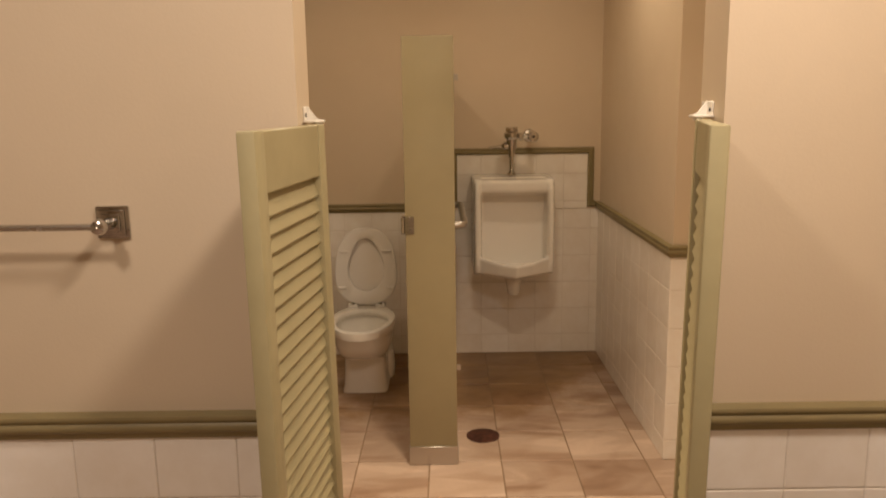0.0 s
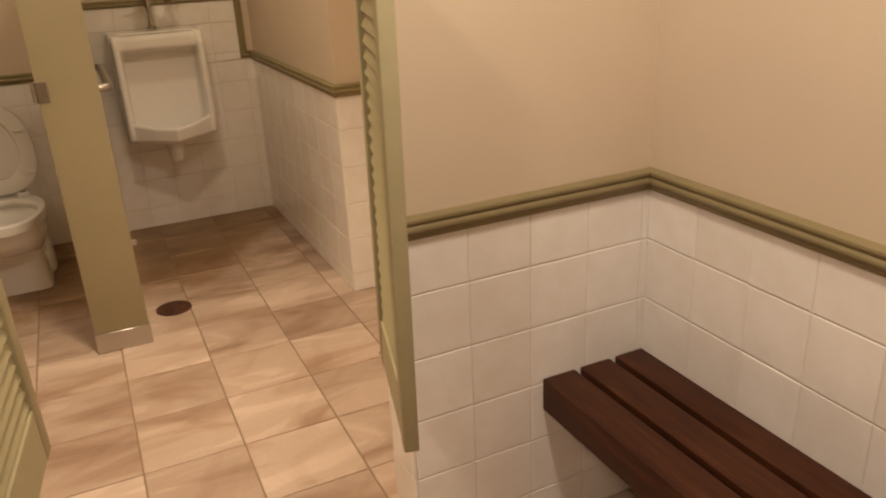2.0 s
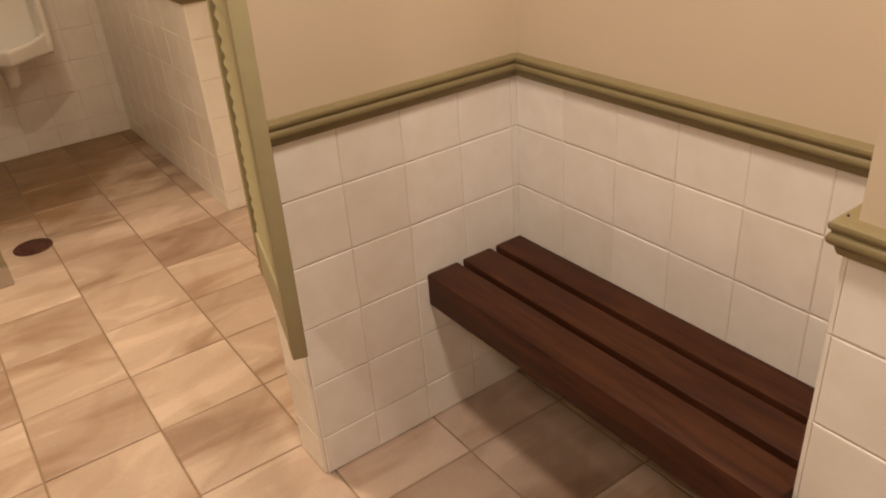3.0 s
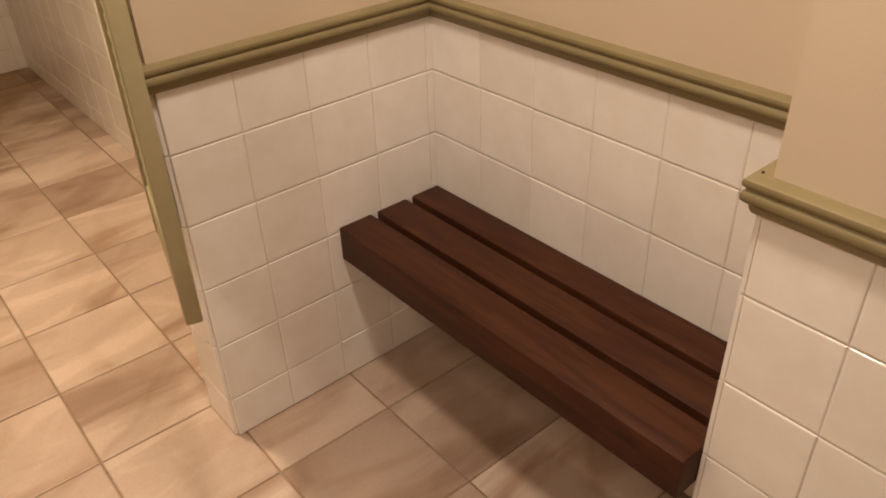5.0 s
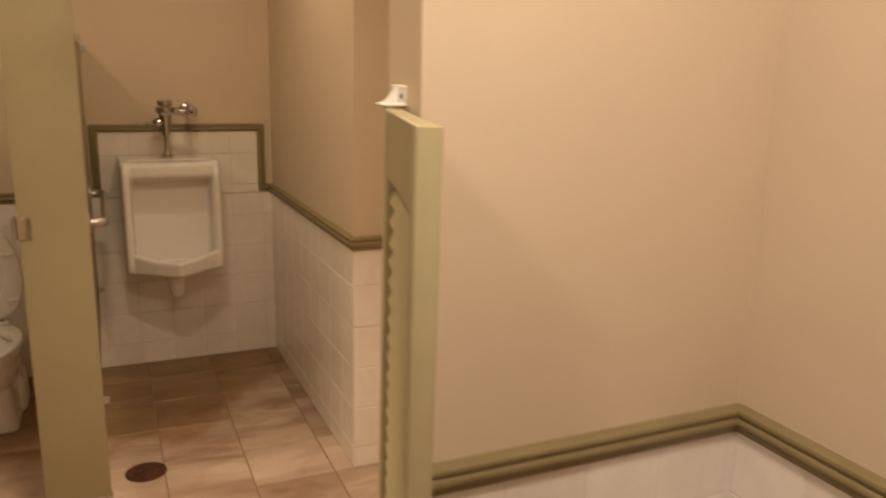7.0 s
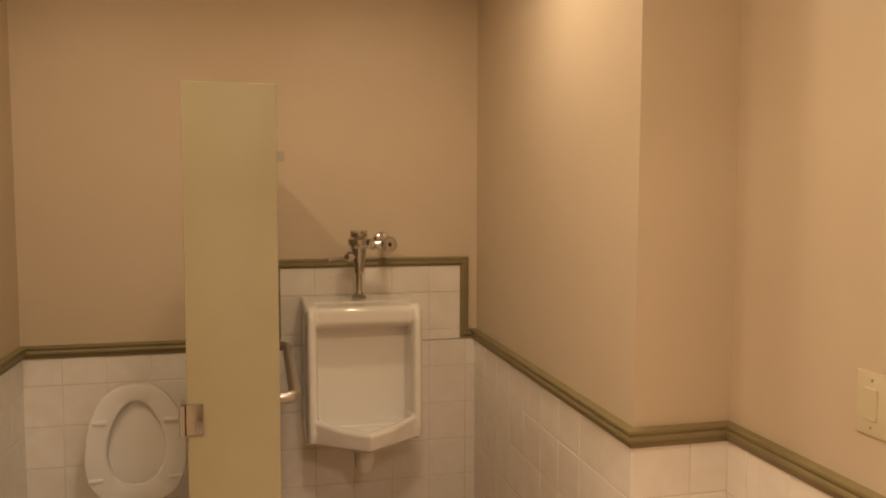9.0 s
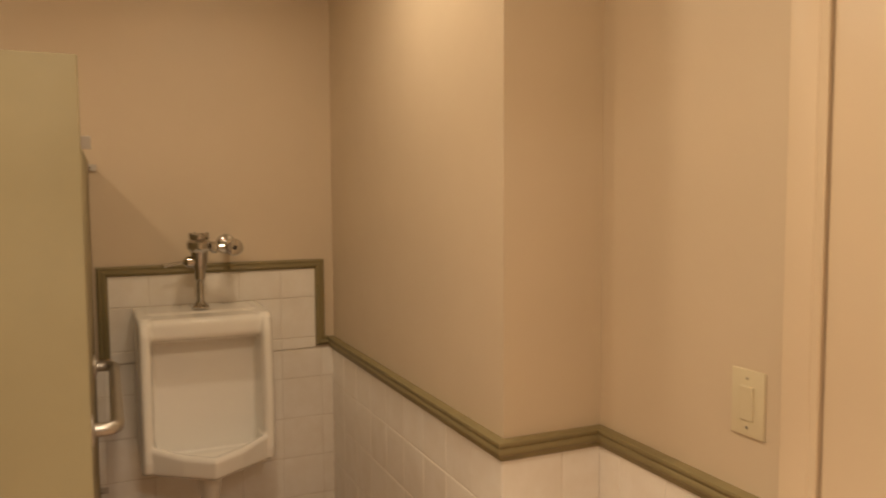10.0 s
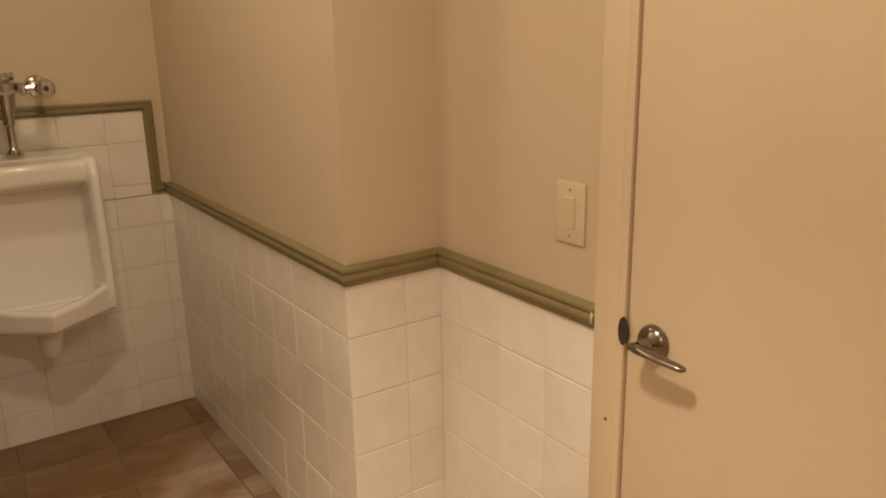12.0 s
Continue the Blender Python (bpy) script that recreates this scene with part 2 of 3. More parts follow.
# ---- plan ----
YN, YNI = 1.445, 1.582          # wall with the opening: tiled face and far face
XJL, XJR, HEAD = -0.011, 0.756, 2.12
XR = 1.402                      # tiled wall behind the bench
XH, YH = 1.150, 0.497           # corner of the wall block beside the bench
YB, XI, YS, XS, XL = 4.578, 1.172, 3.108, 1.447, -0.641
TOPRAIL, LOWRAIL = 0.922, 0.880
P, Z0 = 0.1585, 0.75            # wall tile pitch and one course joint
TT = 0.008                      # how far tiles stand proud of the paint
YBACK, XFARL = -2.6, -2.4

tile_cache = {}


def tile_mesh(w, h):
    key = (round(w, 3), round(h, 3))
    if key not in tile_cache:
        bm = bmesh.new()
        g, b, d = 0.0011, 0.0032, TT
        def ring(ins, y):
            a, c = w / 2 - g * 0.7 - ins, h / 2 - g * 1.2 - ins
            return [(-a, y, -c), (a, y, -c), (a, y, c), (-a, y, c)]
        skin(bm, [ring(0, 0.0), ring(0, -d + 0.0016), ring(0.0008, -d + 0.0005), ring(b, -d)])
        tile_cache[key] = mesh_of("tile", bm, M_TILE, False)
    return tile_cache[key]


def joints(a, b, first, pitch):
    """Cuts a stretch into tiles whose joints include first."""
    k0 = math.floor((a - first) / pitch) + 1
    cuts = [a]
    k = k0
    while first + k * pitch < b - 0.012:
        if first + k * pitch > a + 0.012:
            cuts.append(first + k * pitch)
        k += 1
    return cuts + [b]


TILES = []


def tiled(wall, m, u0, u1, v0, v1, ufirst, vfirst=Z0, pitch=P):
    """Grout bed and tiles on a wall, in the frame m: x along the wall, z up, -y out of it."""
    part("grout_bed", box(u0 + 0.0025, u1 - 0.0025, -TT + 0.0022, 0.002, v0, v1), M_GROUT, wall, m=m)
    TILES.append((wall, m, joints(u0, u1, ufirst, pitch), joints(v0, v1, vfirst, pitch)))


def structure(name, bm, mat, label, category="wall"):
    return tagged(part(name, bm, mat), label, category, kind="structure")


# ---- large structure ----
LAB = "peach-beige painted wall above white tiles and olive rail"
floor = structure("floor", box(XFARL - 0.1, XS + 0.2, YBACK - 0.1, YB + 0.1, -0.12, -0.004), M_FGROUT, "beige stone-look floor tiles with brown grout", "floor")
ceiling = structure("ceiling", box(XFARL - 0.1, XS + 0.2, YBACK - 0.1, YB + 0.1, CEIL, CEIL + 0.1), M_CEIL, "plain pale painted ceiling", "ceiling")

wn_l = structure("wall_opening_left", box(XFARL, XJL, YN + TT, YNI, 0, CEIL), M_WALL, LAB)
wn_r = structure("wall_opening_right", box(XJR, XS + 0.12, YN + TT, YNI, 0, CEIL), M_WALL, LAB)
structure("wall_opening_head", box(XJL, XJR, YN + TT, YNI, HEAD, CEIL), M_WALL, "peach-beige painted wall over the opening")
wr = structure("wall_bench", box(XR + TT, XS + 0.12, YH, YN + TT, 0, CEIL), M_WALL, LAB)
wh = structure("wall_block", box(XH + TT, XS + 0.12, YBACK, YH - TT, 0, CEIL), M_WALL, LAB)
structure("wall_behind", box(XFARL, XH + TT, YBACK - 0.1, YBACK, 0, CEIL), M_WALL, "plain peach-beige painted wall")
structure("wall_far_left", box(XFARL - 0.1, XFARL, YBACK, YNI, 0, CEIL), M_WALL, "plain peach-beige painted wall")
wb = structure("wall_back", box(XL - 0.1, XS + 0.12, YB + TT, YB + 0.1, 0, CEIL), M_WALL, LAB)
wi = structure("wall_urinal_side", box(XI + TT, XS + 0.12, YS + TT, YB + TT, 0, CEIL), M_WALL, LAB)
DY0, DY1, DTOP = 1.65, 2.463, 2.06       # doorway in the switch wall
ws = structure("wall_switch", box(XS + TT, XS + 0.12, DY1 + 0.012, YS + TT, 0, CEIL), M_WALL, LAB)
structure("wall_door_side", box(XS + TT, XS + 0.12, YNI, DY0 - 0.012, 0, CEIL), M_WALL, "narrow peach-beige painted wall beside the door")
structure("wall_door_head", box(XS + TT, XS + 0.12, DY0 - 0.012, DY1 + 0.012, DTOP + 0.012, CEIL), M_WALL, "peach-beige painted wall over the door")
wl = structure("wall_stall_left", box(XL - 0.1, XL - TT, YNI, YB + TT, 0, CEIL), M_WALL, LAB)

EAST, WEST, SOUTH = -90, 90, 180        # turns for walls that face -x, +x, +y
tiled(wn_l, pose(0, YN + TT, 0), XFARL, XJL, 0, LOWRAIL + 0.004, -0.158)
tiled(wn_r, pose(0, YN + TT, 0), XJR, XR + TT, 0, LOWRAIL + 0.004, 0.909)
tiled(wn_r, pose(XJR, YN + TT, 0, 0, 0, EAST), -(YNI - YN - TT), 0, 0, LOWRAIL + 0.004, 0.2)
tiled(wr, pose(XR + TT, 0, 0, 0, 0, EAST), -YN, -YH, 0, LOWRAIL + 0.004, -0.808)
tiled(wh, pose(XH + TT, 0, 0, 0, 0, EAST), -YH + TT, -YBACK, 0, LOWRAIL + 0.004, -0.345)
tiled(wh, pose(0, YH - TT, 0, 0, 0, SOUTH), -XR - TT + 0.002, -XH, 0, LOWRAIL + 0.004, -1.28)
tiled(wb, pose(0, YB + TT, 0), XL - TT + 0.002, XI + TT - 0.002, 0, LOWRAIL + 0.004, 0.475, 0.768, 0.163)
tiled(wb, pose(0, YB + TT, 0), 0.335, 1.104, LOWRAIL + 0.006, 1.211, 0.475, 0.931, 0.163)
tiled(wi, pose(XI + TT, 0, 0, 0, 0, EAST), -YB, -YS, 0, LOWRAIL + 0.004, -YS, 0.740, 0.1635)
tiled(wi, pose(0, YS + TT, 0), XI, XS + TT - 0.002, 0, LOWRAIL + 0.004, 1.3395, 0.740, 0.1635)
tiled(ws, pose(XS + TT, 0, 0, 0, 0, EAST), -YS, -(DY1 + 0.078), 0, LOWRAIL + 0.004, -3.025, 0.737, 0.1635)
tiled(wl, pose(XL - TT, 0, 0, 0, 0, WEST), YNI, YB, 0, LOWRAIL + 0.004, YB)

# chair rails
H0 = TOPRAIL + 0.006
RAIL = [(0.0, H0), (0.0175, H0 - 0.0006), (0.0208, H0 - 0.0025), (0.0222, H0 - 0.0065), (0.0212, H0 - 0.0115), (0.0178, H0 - 0.0145), (0.0170, H0 - 0.0170), (0.0202, H0 - 0.0200),
        (0.0220, H0 - 0.0250), (0.0212, H0 - 0.0310), (0.0175, H0 - 0.0355), (0.0125, H0 - 0.0380), (0.0115, H0 - 0.0440), (0.0085, H0 - 0.0505), (0.0, H0 - 0.0510)]


def rail(name, path):
    bm = moulding(path, [(o + 0.004 if o else -0.002, u) for o, u in RAIL], "z")
    return tagged(part(name, bm, M_TRIM), "olive painted moulded chair rail above white tiles", "chair rail", kind="structure")


rail("trim_opening_left", [(XFARL, YN + TT), (XJL, YN + TT)])
rail("trim_bench", [(XJR, 1.505), (XJR, YN + TT), (XR + TT, YN + TT), (XR + TT, YH - TT)])
rail("trim_block", [(XR, YH - TT), (XH + TT, YH - TT), (XH + TT, YBACK)])
rail("trim_urinal_side", [(XI + TT, YB + TT), (XI + TT, YS + TT), (XS + TT, YS + TT), (XS + TT, DY1 + 0.078)])
rail("trim_stall_left", [(XL - TT, YNI), (XL - TT, YB + TT), (0.262, YB + TT)])

# raised frame round the urinal's tiles
FR = [(-0.022, 0.004), (-0.022, 0.014), (-0.014, 0.019), (-0.008, 0.015), (-0.004, 0.015), (0.0, 0.021), (0.008, 0.024), (0.014, 0.020), (0.019, 0.014), (0.022, 0.004)]
ob = part("trim_urinal_frame", moulding([(0.318, 0.912), (0.318, 1.228), (1.1205, 1.228), (1.1205, 0.914), (XI - 0.02, 0.914)], [(o * 0.86, u) for o, u in FR], "y"), M_TRIM)
ob.matrix_world = pose(0, YB + TT, 0)
tagged(ob, "olive painted moulding framing the tiles behind the urinal", "wall trim", kind="structure")


# ---- doors and partitions ----
def saloon_leaf(name, hinge, free, side, label, lean=0.0):
    """A louvred swing leaf. Local x runs from the hinge to the free edge, side gives the face that looks into the opening."""
    hx, hy = hinge
    dx, dy = free[0] - hx, free[1] - hy
    w = math.hypot(dx, dy)
    zb, zt, th = 0.588, 1.468, 0.028
    m = pose(hx, hy, 0, 0, 0, math.degrees(math.atan2(dy, dx))) @ pose(0, 0, 1.0, lean) @ pose(0, 0, -1.0)
    leaf = thing(name, label, "saloon door", m, "saloon doors in the opening")
    st, h = 0.042, th / 2
    part("stile", box(-0.012, st - 0.012, -h, h, zb, zt, 0.003, 2), M_LEAF, leaf)
    part("stile", box(w - st, w, -h, h, zb, zt, 0.003, 2), M_LEAF, leaf)
    part("top_rail", box(st - 0.013, w - st + 0.001, -h + 0.002, h - 0.002, zt - 0.094, zt - 0.0005, 0.002, 1), M_LEAF, leaf)
    part("bottom_rail", box(st - 0.013, w - st + 0.001, -h + 0.002, h - 0.002, zb + 0.0005, zb + 0.11, 0.002, 1), M_LEAF, leaf)
    lo, hi, n = zb + 0.118, zt - 0.100, 23
    slat = mesh_of("louver", box(st - 0.014, w - st + 0.002, -0.0175, 0.0175, -0.003, 0.003, 0.0014, 1), M_LEAF)
    for k in range(n):
        s = new("louver", slat)
        s.parent = leaf
        s.matrix_local = pose(0, 0, lo + (hi - lo) * (k + 0.5) / n, -69 * side, 0, 0)
    return leaf, zb, zt, m


def pivot(leaf, m, jx, s, z, up, mat, name):
    """The bracket that carries a leaf, in the jamb's frame: a plate on the jamb with two screws, an arm over the leaf's end and a gusset between them."""
    inv = m.inverted()
    lo, hi = sorted((z + up * 0.003, z + up * 0.033))
    b = box(min(jx, jx + s * 0.0035), max(jx, jx + s * 0.0035), 1.508, 1.566, lo, hi, 0.0015)
    lo, hi = sorted((z + up * 0.003, z + up * 0.0075))
    add_box(b, min(jx, jx + s * 0.037), max(jx, jx + s * 0.037), 1.503, 1.540, lo, hi, 0.0015)
    t = bmesh.new()
    tri = [(jx + s * 0.002, z + up * 0.006), (jx + s * 0.033, z + up * 0.006), (jx + s * 0.020, z + up * 0.012), (jx + s * 0.006, z + up * 0.031), (jx + s * 0.002, z + up * 0.031)]
    skin(t, [[(x, 1.535, zz) for x, zz in tri], [(x, 1.540, zz) for x, zz in tri]])
    merge(b, t)
    br = part(name, b, mat, leaf, "white enamelled pivot bracket" if up > 0 else "brown pivot bracket", inv)
    for y, dz in ((1.518, 0.017), (1.553, 0.024)):
        part("screw", lathe([(0.0, 0), (0.0042, 0), (0.0036, 0.0016), (0.0, 0.002)], 10, pose(jx + s * 0.0034, y, z + up * dz, 0, 90 * s, 0)), M_DARK, br)
    part("roller", lathe([(0.0, 0), (0.0085, 0), (0.0085, 0.007), (0.0, 0.007)], 14, pose(jx + s * 0.027, 1.515, z - 0.003 if up > 0 else z - 0.004)), mat, br)
    return br


leaf_l, zb, zt, frame_l = saloon_leaf("saloon_door", (0.0176, 1.501), (-0.025, 1.1436), 1, "olive painted louvred saloon door leaf, swung open", 0.6)
leaf_r, zb, zt, frame_r = saloon_leaf("saloon_door", (0.728, 1.497), (0.637, 1.153), -1, "olive painted louvred saloon door leaf, swung open", -0.7)
for lf, m, jx, side in ((leaf_l, frame_l, XJL, 1), (leaf_r, frame_r, XJR, -1)):
    pivot(lf, m, jx, side, zt, 1, M_WHITE, "top_pivot")
    pivot(lf, m, jx, side, zb - 0.001, -1, M_RUST, "bottom_pivot")

# stall front and divider
PT = 0.028
pil = thing("stall_pilaster", "olive laminate stall pilaster with a steel shoe", "pilaster", pose(0, 0, 0))
part("panel", box(0.097, 0.297, 3.092, 3.092 + PT, 0.001, 1.762, 0.003, 2), M_STALL, pil)
part("shoe", box(0.093, 0.301, 3.086, 3.098 + PT, 0.0, 0.082, 0.002, 1), M_STEEL, pil, "brushed steel shoe")
k = part("strike", add_box(box(0.086, 0.132, 3.088, 3.091, 0.993, 1.063, 0.001), 0.083, 0.0965, 3.088, 3.135, 0.993, 1.063, 0.001), M_CHROME, pil, "steel door strike")
part("lip", tube([(0.087, 3.089, 0.995), (0.087, 3.089, 1.061)], 0.0065, 12), M_CHROME, k)
part("screw", lathe([(0.0, 0), (0.005, 0), (0.003, 0.003), (0.0, 0.0035)], 12, pose(0.118, 3.088, 1.011, 90, 0, 0)), M_CHROME, k)
div = thing("stall_divider", "olive laminate divider panel between toilet and urinal", "partition", pose(0, 0, 0))
part("panel", box(0.262, 0.287, 3.092 + PT + 0.004, YB - 0.004, 0.31, 1.63, 0.003, 2), M_STALL, div)
for z in (1.606, 0.42):
    for y0, y1 in ((3.092 + PT, 3.165), (YB - 0.045, YB)):
        yf = y0 if y0 < 4 else YB - 0.004
        bk = part("bracket", add_box(box(0.287, 0.290, y0, y1, z - 0.012, z + 0.012, 0.0008), 0.287, 0.314, yf, yf + 0.004, z - 0.012, z + 0.012, 0.0008), M_STEEL, div, "steel wall bracket")
        part("screw", lathe([(0.0, 0), (0.004, 0), (0.0025, 0.003), (0.0, 0.003)], 10, pose(0.290, (y0 + y1) / 2, z, 0, 90, 0)), M_DARK, bk)

lp = thing("stall_pilaster", "narrow olive laminate pilaster against the tiled wall", "pilaster", pose(0, 0, 0))
part("panel", box(XL + 0.002, -0.512, 3.092, 3.092 + PT, 0.001, 1.762, 0.003, 2), M_STALL, lp)
part("shoe", box(XL + 0.001, -0.508, 3.086, 3.098 + PT, 0.0, 0.082, 0.002, 1), M_STEEL, lp, "brushed steel shoe")
sdoor = thing("stall_door", "olive laminate stall door standing open inwards", "stall door", pose(-0.494, 3.112, 0, 0, 0, 94.5))
part("panel", box(0.0, 0.59, -0.013, 0.013, 0.30, 1.755, 0.003, 2), M_STALL, sdoor)
for z in (0.42, 1.63):
    h = part("hinge", add_box(box(0.002, 0.045, -0.0175, -0.013, z - 0.03, z + 0.03, 0.001), 0.002, 0.045, 0.013, 0.0175, z - 0.03, z + 0.03, 0.001), M_CHROME, sdoor, "chrome hinge")
    part("pin", tube([(-0.008, 0, z - 0.045), (-0.008, 0, z + 0.045)], 0.009, 14), M_CHROME, h)
part("latch", lathe([(0.0, 0), (0.016, 0), (0.016, 0.008), (0.007, 0.012), (0.007, 0.02), (0.0, 0.021)], 18, pose(0.545, -0.013, 1.02, 90, 0, 0)), M_CHROME, sdoor, "chrome latch knob")

# the entrance door in the switch wall
door = thing("door_1", "cream painted flush door, closed, with satin nickel lever", "door", pose(XS, 0, 0), kind="structure")
part("leaf", box(-0.004, 0.040, DY0 + 0.003, DY1 - 0.004, 0.008, DTOP - 0.003, 0.0025, 2), M_CREAM, door)
fr = part("door_frame", add_box(add_box(box(-0.012, 0.11, DY1, DY1 + 0.020, 0, DTOP + 0.02, 0.002), -0.012, 0.11, DY0 - 0.02, DY0, 0, DTOP + 0.02, 0.002), -0.012, 0.11, DY0, DY1, DTOP, DTOP + 0.02, 0.002), M_CREAM, door)
part("casing", box(-0.014, 0.008, DY1 + 0.016, DY1 + 0.078, 0, DTOP + 0.08, 0.004, 2), M_CREAM, fr)
part("casing", box(-0.014, 0.008, YNI + 0.002, DY0 - 0.016, 0, DTOP + 0.08, 0.004, 2), M_CREAM, fr)
part("casing", box(-0.014, 0.008, DY0 - 0.016, DY1 + 0.016, DTOP + 0.018, DTOP + 0.08, 0.004, 2), M_CREAM, fr)
HZ, HY = 0.899, DY1 - 0.069
hd = part("lever_handle", lathe([(0.0, 0), (0.035, 0), (0.035, 0.005), (0.031, 0.012), (0.025, 0.017), (0.015, 0.022), (0.012, 0.046), (0.0, 0.048)], 32, pose(-0.004, HY, HZ, 0, -90, 0)), M_NICKEL, door, "satin nickel lever handle")
lev = [(-0.042, HY + 0.012, HZ), (-0.052, HY + 0.008, HZ), (-0.057, HY - 0.01, HZ + 0.002), (-0.057, HY - 0.035, HZ + 0.001), (-0.054, HY - 0.065, HZ - 0.003), (-0.050, HY - 0.088, HZ - 0.006), (-0.049, HY - 0.100, HZ - 0.007), (-0.049, HY - 0.106, HZ - 0.007)]
part("lever", tube(lev, 0.01, 14, None, [0.010, 0.0135, 0.0145, 0.013, 0.0115, 0.0105, 0.009, 0.004], 0.62), M_NICKEL, hd)
part("latch_plate", lathe([(0.0, 0), (0.034, 0), (0.034, 0.003), (0.0, 0.003)], 24, pose(-0.0125, DY1 - 0.001, HZ + 0.004, 0, -90, 0) @ Matrix.Diagonal((0.85, 0.36, 1, 1))), M_DARK, fr, "dark strike plate lip")

# light switch
sw = thing("light_switch", "almond plastic rocker light switch on the painted wall", "light switch", pose(XS + TT, 2.633, 1.104, 0, 0, EAST))
part("plate", box(-0.0415, 0.0415, -0.006, 0.0, -0.065, 0.065, 0.003, 2), M_ALMOND, sw)
rk = part("rocker", box(-0.0165, 0.0165, -0.0105, -0.004, -0.0335, 0.0335, 0.0012, 1, pose(0, 0, 0, 3, 0, 0)), M_ALMOND, sw)
for z in (0.048, -0.048):
    part("screw", lathe([(0.0, 0), (0.0032, 0), (0.0024, 0.0014), (0.0, 0.0016)], 10, pose(0, -0.006, z, 90, 0, 0)), M_STEEL, sw)


# ---- bench ----
bench = thing("bench", "dark-stained slatted timber bench fixed between tiled walls", "bench", pose(0, 0, 0))
BZ, BL = 0.447, 0.088
for x0, x1, drop in ((1.099, 1.192, BL), (1.2095, 1.2985, 0.068), (1.317, 1.401, 0.068)):
    part("slat", box(x0, x1, YH + 0.001, YN - 0.001, BZ - drop, BZ, 0.004, 2), M_WOOD, bench)
for y in (YN - 0.045, YH + 0.012):
    part("cleat", box(1.125, 1.401, y, y + 0.033, BZ - 0.106, BZ - 0.069, 0.002, 1), M_WOOD, bench)

# ---- towel bar ----
tb = thing("towel_bar", "chrome towel bar on stepped square posts", "towel bar", pose(0, YN + TT, 0))
for x in (-0.358, -0.968):
    b = box(x - 0.030, x + 0.030, -0.006, 0, 1.297 - 0.030, 1.297 + 0.030, 0.0015, 2)
    add_box(b, x - 0.024, x + 0.024, -0.012, -0.006, 1.297 - 0.024, 1.297 + 0.024, 0.0025, 2)
    add_box(b, x - 0.017, x + 0.017, -0.018, -0.012, 1.297 - 0.017, 1.297 + 0.017, 0.0025, 2)
    lathe([(0.012, 0), (0.010, 0.012), (0.008, 0.024), (0.012, 0.034), (0.0145, 0.044), (0.012, 0.054), (0.004, 0.059), (0.0, 0.06)], 20, pose(x, -0.017, 1.297, 90, 0, 0), b)
    part("post", b, M_CHROME, tb)
part("bar", tube([(-0.958, -0.061, 1.297), (-0.368, -0.061, 1.297)], 0.0062, 16), M_SATIN, tb)

# ---- grab bar on the divider ----
gb = thing("grab_bar", "steel grab bar fixed along the stall divider", "grab bar", pose(0, 0, 0))
GX, GZ = 0.345, 0.975
part("bar", tube(bent([(0.289, 3.43, GZ), (GX, 3.43, GZ), (GX, 4.14, GZ), (0.289, 4.14, GZ)], 0.035), 0.016, 16), M_STEEL, gb)
for y in (3.43, 4.14):
    part("flange", lathe([(0.0, 0), (0.038, 0), (0.036, 0.006), (0.018, 0.010), (0.0, 0.010)], 24, pose(0.287, y, GZ, 0, 90, 0)), M_STEEL, gb)


